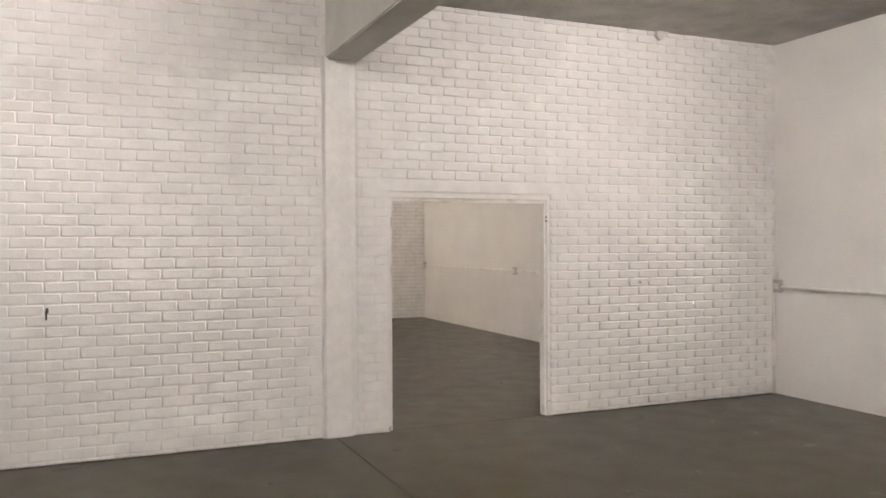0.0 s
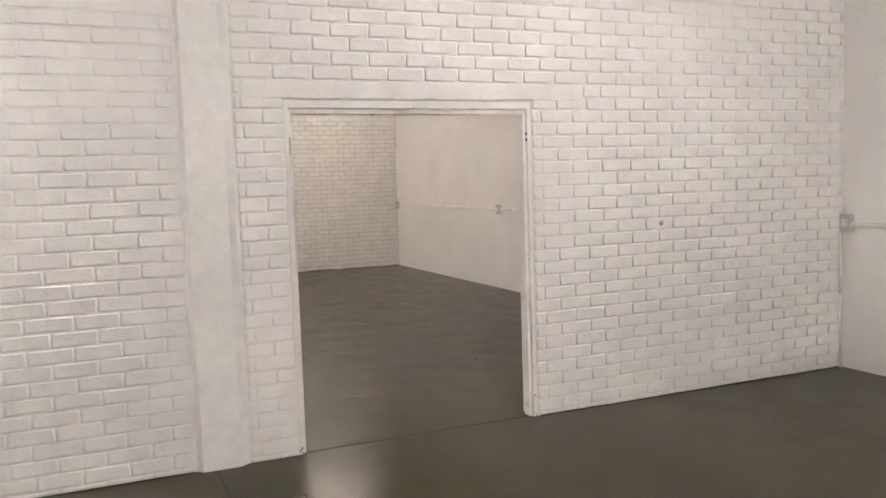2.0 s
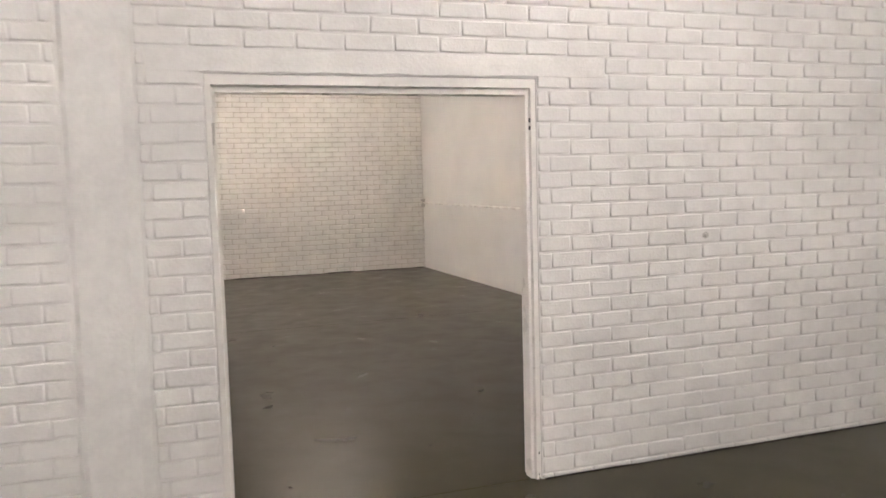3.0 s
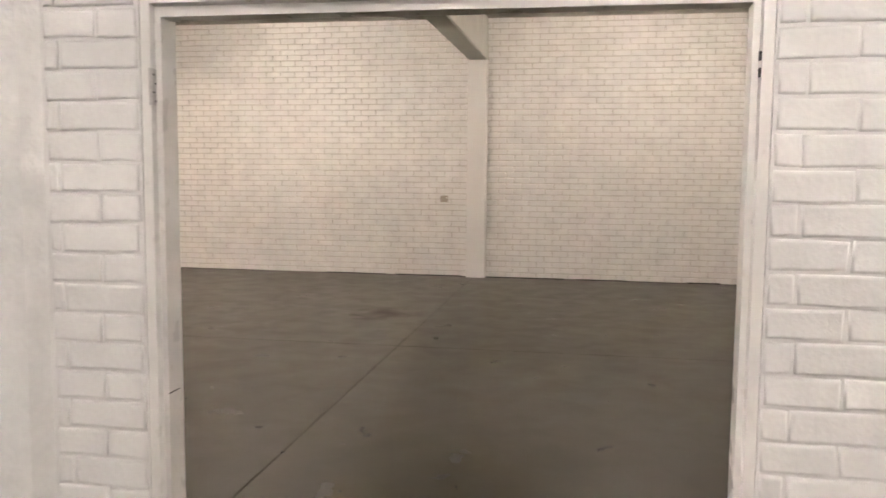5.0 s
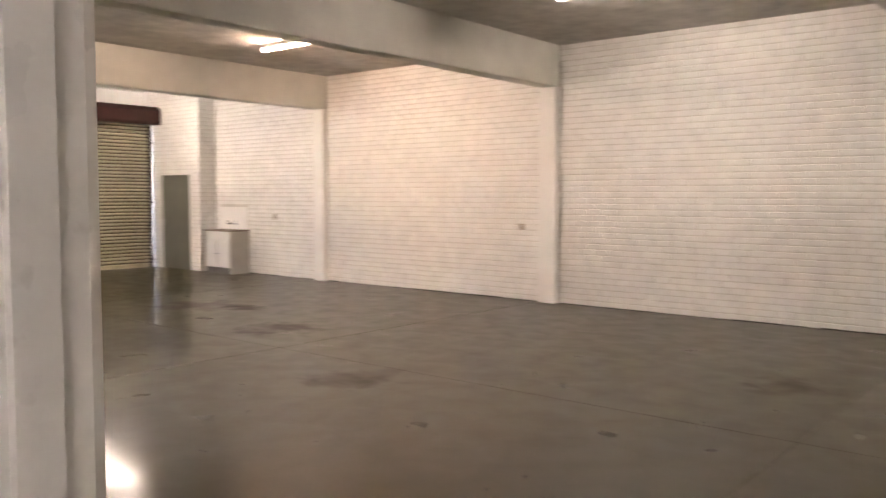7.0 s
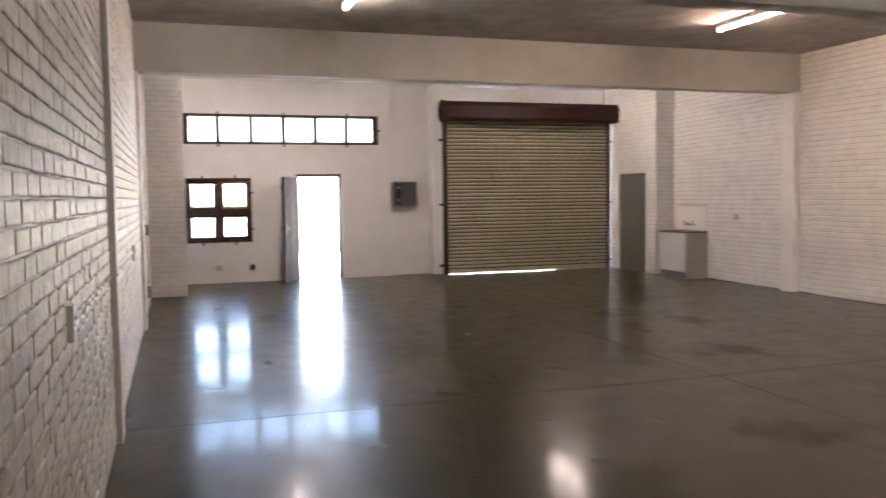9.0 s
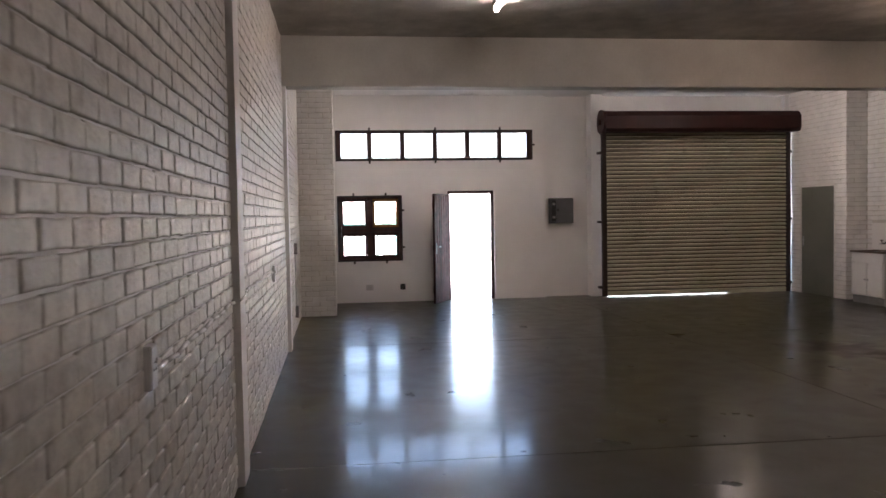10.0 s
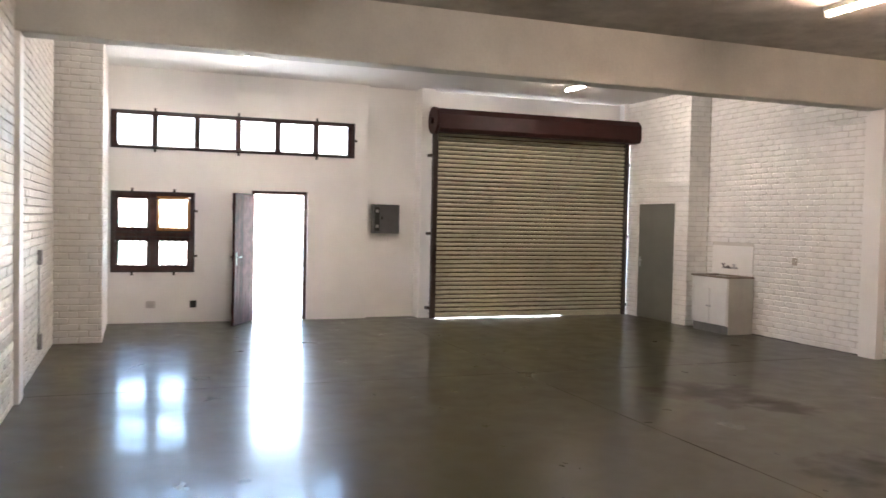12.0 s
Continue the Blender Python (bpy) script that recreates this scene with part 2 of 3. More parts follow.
# ---- large structure ----
def with_openings(u0, u1, z0, z1, holes):
    """Rectangles (u0, u1, z0, z1) that fill a wall round its holes."""
    us = sorted({u0, u1, *(h[0] for h in holes), *(h[1] for h in holes)})
    out = []
    for a, b in zip(us, us[1:]):
        cuts = sorted((h[2], h[3]) for h in holes if h[0] < b - 1e-6 and h[1] > a + 1e-6)
        z = z0
        for lo, hi in cuts:
            if lo > z + 1e-6:
                out.append((a, b, z, lo))
            z = max(z, hi)
        if z < z1 - 1e-6:
            out.append((a, b, z, z1))
    return out


DOOR = (DX0 - 0.002, DX1 + 0.002, 0.0, DH + 0.002)
wall_door = structure(boxes("wall_partition", M_MORTAR, [(a, b, 0.006, WT - 0.006, c, d) for a, b, c, d in with_openings(XF, XR, 0, ZC, [DOOR])] + [(XF, -10.9, 0.006, WT - 0.006, ZC, ZF)]),
                      "white painted brick infill wall with a wide doorway", "wall")
wall_far = structure(boxes("wall_far", M_MORTAR_SHADED, [(XF, -10.9, YF + 0.006, YF + 0.23, 0, ZF), (-10.9, XR, YF + 0.006, YF + 0.23, 0, ZC)]), "long white painted brick wall", "wall")
wall_end = structure(boxes("wall_end", M_PLASTER, [(XR, XR + 0.23, YB, YF + 0.23, 0, ZC)]), "white plastered end wall with surface conduit", "wall")
wall_back = structure(boxes("wall_back", M_PLASTER, [(XL - 0.23, XR + 0.23, YB - 0.23, YB, 0, ZC)]), "plain white plastered wall closing the first room", "wall")
wall_side = structure(boxes("wall_side", M_PLASTER, [(XL - 0.23, XL, YB, 0.0, 0, ZC)]), "plain white plastered side wall of the first room", "wall")

YS0, YS1, XC = 0.758, 9.93, -14.2     # brick returns beside the street front
YST = 4.875                           # step in the front wall
HIGH = (0.80, 4.62, 2.735, 3.30)
LOW = (0.81, 2.03, 0.81, 2.05)
FDOOR = (2.93, 3.85, 0.0, 2.13)
RDOOR = (6.02, 9.84, 0.0, 3.30)
front_parts = [(XF - 0.23, XF, a, b, c, d) for a, b, c, d in with_openings(0.0, YST, 0, ZF, [HIGH, LOW, FDOOR])]
front_parts += [(XF - 0.23, XF - 0.16, YST, 5.78, 0, ZF)]
front_parts += [(XF - 0.23, XF + 0.14, a, b, c, d) for a, b, c, d in with_openings(5.78, YF + 0.23, 0, ZF, [(RDOOR[0], RDOOR[1], 0, ZF)])]
front_parts += [(XF - 0.23, XF + 0.02, RDOOR[0], RDOOR[1] - 0.02, RDOOR[3], ZF - 0.018)]
wall_front = structure(boxes("wall_front", M_PLASTER, front_parts), "white plastered front wall with windows, door and roller door openings", "wall")
pier_a = structure(boxes("wall_pier", M_MORTAR_SHADED, [(XF, -14.236, WT, YS0 - 0.006, 0, ZF)]), "white painted brick pier beside the front windows", "wall")
pier_b = structure(boxes("wall_return", M_MORTAR_SHADED, [(a, b, YS1 + 0.006, YF, c, d) for a, b, c, d in with_openings(XF + 0.14, XC - 0.006, 0, ZF, [(-15.68, -14.54, 0, 2.12)])]
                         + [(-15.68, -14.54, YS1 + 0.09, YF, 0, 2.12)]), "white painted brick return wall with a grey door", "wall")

# ceiling: slab with board marks in one mesh
bm = bmesh.new()
add_box(bm, COL[2] - 0.1, XR + 0.23, 0.05, YF + 0.23, ZC, ZC + 0.2)
add_box(bm, COL[2] - 0.24, XR + 0.23, YB - 0.23, 0.05, ZC - 0.08, ZC + 0.2)
# Street bay takes the plaster white: daylight bounce put into its colour.
add_box(bm, XF - 0.23, COL[2] - 0.1, 0.0, YF + 0.23, ZF, ZC + 0.2, index=1)
ceiling = structure(mesh_object("ceiling", bm, [M_CEIL, M_PLASTER]), "rough grey concrete ceiling slab", "ceiling")


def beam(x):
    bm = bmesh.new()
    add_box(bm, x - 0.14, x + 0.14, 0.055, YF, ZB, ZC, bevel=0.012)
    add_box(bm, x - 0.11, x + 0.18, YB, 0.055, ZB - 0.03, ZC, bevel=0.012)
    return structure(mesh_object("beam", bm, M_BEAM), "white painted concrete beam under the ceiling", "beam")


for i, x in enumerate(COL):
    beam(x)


def pilaster(x, y0, y1, flare, mat):
    """Column face with splayed sides: y0 on the wall, y1 proud of it."""
    bm = bmesh.new()
    w, out = 0.152, []
    rows = 14
    for k in range(rows + 1):
        z = ZB * k / rows
        j = [random.uniform(-0.0025, 0.0025) for _ in range(4)]
        out.append([bm.verts.new(c) for c in ((x - w + j[0], y0, z), (x - w + flare + j[1], y1, z), (x + w - flare * 2 + j[2], y1, z), (x + w + j[3], y0, z))])
    for a, b in zip(out, out[1:]):
        for k in range(3):
            bm.faces.new((a[k], a[k + 1], b[k + 1], b[k]))
    bm.faces.new(out[0])
    bm.faces.new(out[-1])
    return structure(mesh_object("pilaster", bm, mat), "white plastered column standing proud of the brick wall", "column")


for x in COL:
    pilaster(x, YF + 0.004, 10.25, 0.008, M_PLASTER)
    pilaster(x, WT - 0.008, 0.21, 0.008, M_PLASTER)
for x in COL[:2]:
    pilaster(x, 0.012, -0.028, 0.03, M_ROUGH)

# floor: cast bays with sawn joints
floor = structure(boxes("floor", M_GROOVE, [(XF - 0.23, XR + 0.23, YB - 0.23, YF + 0.23, -0.2, -0.008)]), "dark grey polished concrete floor with sawn joints", "floor")
FX = (XF - 0.23, -10.93, -5.82, -0.485, XR + 0.23)
FY = (YB - 0.23, 0.035, 5.24, YF + 0.23)
for a, b in zip(FX, FX[1:]):
    for c, d in zip(FY, FY[1:]):
        boxes("floor_bay", M_FLOOR, [(a + 0.005, b - 0.005, c + 0.0035, d - 0.0035, -0.02, 0.0)], parent=floor)

# ---- doorway between the rooms ----
def door_frame():
    """Pressed steel double-rebate frame set round the opening."""
    e = thing("door_frame", "white painted pressed steel door frame, chipped at the foot", "door frame", (DX0, 0, 0))
    e["kind"] = "structure"
    prof = [(0.0, 0.010), (0.027, 0.010), (0.030, 0.034), (0.046, 0.036), (0.048, 0.098), (0.034, 0.100), (0.033, 0.145), (0.018, 0.168), (0.0, 0.168)]
    w, h = DX1 - DX0, DH
    for nm, side in (("jamb", 0), ("jamb", 1), ("head", 2)):
        bm = bmesh.new()
        a, b = [], []
        for u, y in prof:
            if side == 0:
                p, q = (u, y, 0), (u, y, h - 1.7 * u)
            elif side == 1:
                p, q = (w - u, y, 0), (w - u, y, h - 1.7 * u)
            else:
                p, q = (u, y, h - 1.7 * u), (w - u, y, h - 1.7 * u)
            a.append(bm.verts.new(p))
            b.append(bm.verts.new(q))
        n = len(prof)
        for k in range(n):
            bm.faces.new((a[k], a[(k + 1) % n], b[(k + 1) % n], b[k]))
        bm.faces.new(a)
        bm.faces.new(b[::-1])
        mesh_object(nm, bm, M_GLOSS, e)
    # hinge leaf left on one jamb, strike holes on the other
    bm = bmesh.new()
    add_box(bm, 0.026, 0.0315, 0.012, 0.033, 1.80, 1.90)
    add_tube(bm, (0.030, 0.006, 1.80), (0.030, 0.006, 1.90), 0.006, 8)
    mesh_object("hinge", bm, M_HINGE, e)
    for k in range(4):
        bm = bmesh.new()
        add_tube(bm, (0.031, 0.027 - 0.008 * (k % 2), 1.812 + 0.024 * k), (0.0325, 0.027 - 0.008 * (k % 2), 1.812 + 0.024 * k), 0.003, 8)
        mesh_object("screw", bm, M_BLACK, e)
    boxes("paint_crack", M_GROOVE, [(0.0465, 0.0487, 0.034, 0.094, 0.985, 0.9875)], e)
    pieces("strike_slot", M_BLACK, [(w - 0.0325, w - 0.027, 0.014, 0.027, z, z + 0.022) for z in (1.90, 1.86)], e)
    rg = random.Random(9)
    for k in range(9):
        u, z, r = (0.012 if k % 3 else w - 0.012) + rg.uniform(-0.009, 0.009), 0.002 + 0.16 * rg.random() ** 2, rg.uniform(0.003, 0.007)
        boxes("paint_chip", M_GROOVE, [(u - r * 0.6, u + r * 0.6, 0.0085, 0.0105, z, z + r * 2.2)], e, bevel=0.0006)
    return e


door_frame()
bm = bmesh.new()
n = 26
rows = []
rg = random.Random(21)
for k in range(n + 1):
    u = -0.24 + 2.29 * k / n
    dip = rg.uniform(-0.004, 0.003)
    rows.append([bm.verts.new(q) for q in ((u, 0.02, DH + 0.006 + dip), (u, -0.0015, DH + 0.006 + dip), (u, -0.005, DH + 0.012 + dip), (u, -0.0055 + rg.uniform(-0.001, 0.001), 2.186), (u, -0.0045, 2.226), (u, 0.02, 2.230))])
for a, b in zip(rows, rows[1:]):
    for k in range(5):
        bm.faces.new((a[k], a[k + 1], b[k + 1], b[k]))
bm.faces.new(rows[0])
bm.faces.new(rows[-1])
structure(mesh_object("lintel", bm, M_BRICK, smooth=False), "smooth white painted lintel over the doorway", "lintel")

# ---- street front ----
def pane(name, parent, x, y0, y1, z0, z1):
    ob = boxes(name, M_GLASS, [(x - 0.002, x + 0.002, y0, y1, z0, z1)], parent)
    ob.visible_shadow = False
    return ob


def high_window():
    y0, y1, z0, z1 = HIGH
    e = structure(thing("window_1", "high strip window of six panes in a dark frame with burglar bars", "window", (XF, (y0 + y1) / 2, z0)), "")
    e.matrix_basis = Matrix()
    s = 0.046
    step = (y1 - y0) / 6
    fr = [(XF - 0.10, XF - 0.04, y0, y1, z0, z0 + s), (XF - 0.10, XF - 0.04, y0, y1, z1 - s, z1)]
    fr += [(XF - 0.10, XF - 0.04, min(max(y0 + k * step - s, y0), y1 - 2 * s), min(max(y0 + k * step - s, y0), y1 - 2 * s) + 2 * s, z0 + s, z1 - s) for k in range(7)]
    boxes("frame", M_TIMBER, fr, e, bevel=0.004)
    for k in range(6):
        pane("pane", e, XF - 0.075, y0 + k * step + s, y0 + (k + 1) * step - s, z0 + s, z1 - s)
    bars_guard(e, y0, y1, z0, z1, ((y0 + y1) / 2 - step * 2, (y0 + y1) / 2, (y0 + y1) / 2 + step * 2), (z0 + 0.06,), 18, sides=((z0 + z1) / 2,))
    return e


def bars_guard(e, y0, y1, z0, z1, lugs, rails, uprights, sides=()):
    """Burglar guard on the inner face: flat-bar surround, lugs, thin bars."""
    x = XF + 0.006
    b = 0.022
    items = [(x, x + 0.012, y0 - 0.012, y1 + 0.012, z0 - 0.012, z0 + b), (x, x + 0.012, y0 - 0.012, y1 + 0.012, z1 - b, z1 + 0.012),
             (x, x + 0.012, y0 - 0.012, y0 + b, z0 + b, z1 - b), (x, x + 0.012, y1 - b, y1 + 0.012, z0 + b, z1 - b)]
    items += [(x - 0.006, x + 0.016, y - 0.018, y + 0.018, z, z + 0.05) for y in lugs for z in (z0 - 0.06, z1 + 0.012)]
    items += [(x - 0.006, x + 0.016, y1 + 0.012, y1 + 0.055, z - 0.018, z + 0.018) for z in sides]
    boxes("guard", M_STEEL, items, e, bevel=0.003)
    bm = bmesh.new()
    for k in range(uprights):
        y = y0 + (k + 0.5) * (y1 - y0) / uprights
        add_tube(bm, (x - 0.012, y, z0), (x - 0.012, y, z1), 0.0035, 6)
    for z in rails:
        add_box(bm, x - 0.010, x - 0.004, y0, y1, z - 0.008, z + 0.008)
    mesh_object("bar", bm, M_STEEL, e)


def low_window():
    y0, y1, z0, z1 = LOW
    e = structure(thing("window_2", "dark timber four-pane casement window with burglar bars", "window", (0, 0, 0)), "")
    s = 0.055
    ym, zm = (y0 + y1) / 2, z0 + (z1 - z0) * 0.47
    fr = [(XF - 0.12, XF - 0.03, y0, y1, z0, z0 + s), (XF - 0.12, XF - 0.03, y0, y1, z1 - s, z1), (XF - 0.12, XF - 0.03, y0, y0 + s, z0 + s, z1 - s),
          (XF - 0.12, XF - 0.03, y1 - s, y1, z0 + s, z1 - s), (XF - 0.12, XF - 0.03, ym - 0.05, ym + 0.05, z0 + s, z1 - s), (XF - 0.12, XF - 0.03, y0 + s, ym - 0.05, zm - 0.06, zm + 0.06),
          (XF - 0.12, XF - 0.03, ym + 0.05, y1 - s, zm - 0.06, zm + 0.06)]
    boxes("frame", M_TIMBER, fr, e, bevel=0.005)
    for a, b in ((y0 + s, ym - 0.05), (ym + 0.05, y1 - s)):
        for c, d in ((z0 + s, zm - 0.06), (zm + 0.06, z1 - s)):
            q = 0.05
            top_right = a > ym and c > zm
            boxes("sash", M_SASH_SUNLIT if top_right else M_TIMBER, [(XF - 0.105, XF - 0.05, a, b, c, c + q), (XF - 0.105, XF - 0.05, a, b, d - q, d), (XF - 0.105, XF - 0.05, a, a + q, c + q, d - q), (XF - 0.105, XF - 0.05, b - q, b, c + q, d - q)], e, bevel=0.004)
            pane("pane", e, XF - 0.08, a + q, b - q, c + q, d - q)
    bars_guard(e, y0, y1, z0, z1, (y0 + 0.30, y1 - 0.30), (z0 + 0.09, zm - 0.04, zm + 0.03, z1 - 0.10), 12, sides=(z0 + 0.25, z1 - 0.28))
    return e


high_window()
low_window()


def front_door():
    y0, y1, _, z1 = FDOOR
    fr = structure(thing("door_1", "dark brown timber front door frame in the plaster wall", "door frame", (0, 0, 0)), "")
    s = 0.055
    pieces("jamb", M_TIMBER, [(XF - 0.16, XF - 0.05, y0, y0 + s, 0, z1)], fr, bevel=0.004)
    pieces("jamb", M_TIMBER, [(XF - 0.16, XF - 0.05, y1 - s, y1, 0, z1)], fr, bevel=0.004)
    boxes("head", M_TIMBER, [(XF - 0.16, XF - 0.05, y0 + s, y1 - s, z1 - s, z1)], fr, bevel=0.004)
    leaf = thing("front_door", "dark stained boarded timber door standing open inwards", "door", (XF - 0.03, y0 + 0.035, 0.012), -28)
    # closed along +x from the hinge, local frame turned
    n, w, h = 7, 0.84, 2.05
    bw = w / n
    for k in range(n):
        bm = bmesh.new()
        add_box(bm, k * bw + 0.0015, (k + 1) * bw - 0.0015, -0.022, 0.022, 0, h, bevel=0.006)
        mesh_object("plank", bm, M_PLANK, leaf)
    pieces("ledge", M_PLANK, [(0.04, w - 0.04, -0.045, -0.0225, z, z + 0.12) for z in (0.2, 0.98, 1.78)], leaf, bevel=0.005)
    bm = bmesh.new()
    for sgn in (-1, 1):
        add_box(bm, w - 0.085, w - 0.045, sgn * 0.027 - 0.004, sgn * 0.027 + 0.004, 0.93, 1.13, bevel=0.003)
        add_tube(bm, (w - 0.065, sgn * 0.028, 1.06), (w - 0.065, sgn * 0.075, 1.06), 0.009)
        add_tube(bm, (w - 0.065, sgn * 0.072, 1.06), (w - 0.18, sgn * 0.072, 1.06), 0.009)
    mesh_object("handle", bm, M_STEEL, leaf)
    return leaf


front_door()


def roller_door():
    y0, y1 = 6.0, 9.84
    x = XF + 0.24
    e = thing("roller_door", "beige ribbed steel roller shutter, closed, in brown guides", "roller door", (x, (y0 + y1) / 2, 0))
    half = (y1 - y0) / 2
    # one slat: curved rib
    pitch, n = 0.0765, 42
    bm = bmesh.new()
    prof = [(-0.062, 0.0), (0.006, 0.001), (0.019, 0.008), (0.025, 0.022), (0.023, 0.037), (0.012, 0.048), (-0.062, 0.051), (-0.064, pitch + 0.002)]
    rows = [[bm.verts.new((px, s * (half - 0.02), pz)) for px, pz in prof] for s in (-1, 1)]
    back = [[bm.verts.new((px - 0.004, s * (half - 0.02), pz)) for px, pz in prof] for s in (-1, 1)]
    for grid in (rows, back):
        for k in range(len(prof) - 1):
            bm.faces.new((grid[0][k], grid[0][k + 1], grid[1][k + 1], grid[1][k])).material_index = int(k == len(prof) - 2)
    first = mesh_object("slat", bm, [M_SLAT, M_RUST_SHADE], e, (0, 0, 0.045))
    for k in range(1, n):
        s = new("slat", first.data)
        s.parent = e
        s.location = (random.uniform(-0.0006, 0.0006), 0, 0.045 + k * pitch)
    boxes("bottom_rail", M_SLAT, [(-0.018, 0.02, -half + 0.02, half - 1.3, 0.010, 0.05), (-0.018, 0.02, half - 1.3, half - 0.02, 0.001, 0.05)], e, bevel=0.004)
    for s in (-1, 1):
        boxes("guide", M_STEEL, [(-0.035, 0.045, s * half - 0.045, s * half + 0.045, 0.0, 3.24)], e, bevel=0.006)
        pieces("lug", M_STEEL, [(-0.095, 0.03, s * (half + 0.075) - 0.035, s * (half + 0.075) + 0.035, z, z + 0.05) for z in (0.16, 1.45, 2.80)], e, bevel=0.004)
    # drum cover with chamfered front and end plates
    bm = bmesh.new()
    prof = [(-0.09, 0.0), (0.30, 0.0), (0.36, 0.06), (0.36, 0.30), (0.26, 0.40), (-0.09, 0.40)]
    a = [bm.verts.new((px, -half - 0.05, 3.21 + pz)) for px, pz in prof]
    b = [bm.verts.new((px, half + 0.10, 3.21 + pz)) for px, pz in prof]
    for k in range(len(prof)):
        bm.faces.new((a[k], a[(k + 1) % len(prof)], b[(k + 1) % len(prof)], b[k]))
    bm.faces.new(a)
    bm.faces.new(b)
    mesh_object("drum_cover", bm, M_DRUM, e)
    for s, off in ((-1, 0.05), (1, 0.10)):
        bm = bmesh.new()
        yy = s * (half + off)
        add_tube(bm, (0.13, yy, 3.41), (0.13, yy + s * 0.05, 3.41), 0.235, 16)
        add_tube(bm, (0.13, yy + s * 0.05, 3.41), (0.13, yy + s * 0.10, 3.41), 0.06, 12)
        mesh_object("end_plate", bm, M_DRUM, e)
    # hand chain
    bm = bmesh.new()
    for k in range(150):
        z = 3.22 - k * 0.0155
        add_tube(bm, (0.10 + 0.003 * (k % 2), -half - 0.085 + 0.004 * math.sin(k * 0.11), z), (0.10, -half - 0.085 + 0.004 * math.sin(k * 0.11), z - 0.013), 0.005, 5)
    mesh_object("chain", bm, M_STEEL, e)
    return e


roller_door()


def board_box():
    e = thing("distribution_board", "grey steel electrical board box on the wall, door ajar", "electrical box", (XF - 0.16, 5.22, 1.46))
    boxes("body", M_GREYBOX, [(0.002, 0.15, -0.235, 0.235, 0, 0.50)], e, bevel=0.006)
    boxes("door", M_GREYBOX, [(0.153, 0.172, -0.12, 0.225, 0.012, 0.488)], e, bevel=0.006)
    boxes("breaker_strip", M_BLACK, [(0.1505, 0.160, -0.21, -0.125, 0.04, 0.46)], e)
    pieces("label_strip", M_GREYPLATE, [(0.1605, 0.164, -0.195, -0.14, z, z + 0.05) for z in (0.10, 0.36)], e)
    boxes("latch", M_BLACK, [(0.172, 0.185, -0.11, -0.07, 0.24, 0.29)], e, bevel=0.003)
    return e


board_box()


def grey_door():
    e = thing("storeroom_door", "flat grey enamelled door, shut, in the brick return", "door", (-15.11, YS1 + 0.03, 0))
    boxes("leaf", M_GREYDOOR, [(-0.54, 0.54, -0.02, 0.02, 0.008, 2.085)], e, bevel=0.004)
    pieces("jamb", M_GLOSS, [(-0.57, -0.542, -0.036, 0.05, 0, 2.12), (0.542, 0.57, -0.036, 0.05, 0, 2.12), (-0.542, 0.542, -0.036, 0.05, 2.088, 2.12)], e, bevel=0.003)
    bm = bmesh.new()
    add_box(bm, -0.50, -0.465, -0.027, -0.02, 0.94, 1.12, bevel=0.002)
    add_tube(bm, (-0.483, -0.027, 1.06), (-0.483, -0.065, 1.06), 0.008)
    add_tube(bm, (-0.483, -0.062, 1.06), (-0.375, -0.062, 1.06), 0.008)
    mesh_object("handle", bm, M_CHROME, e)
    return e


grey_door()


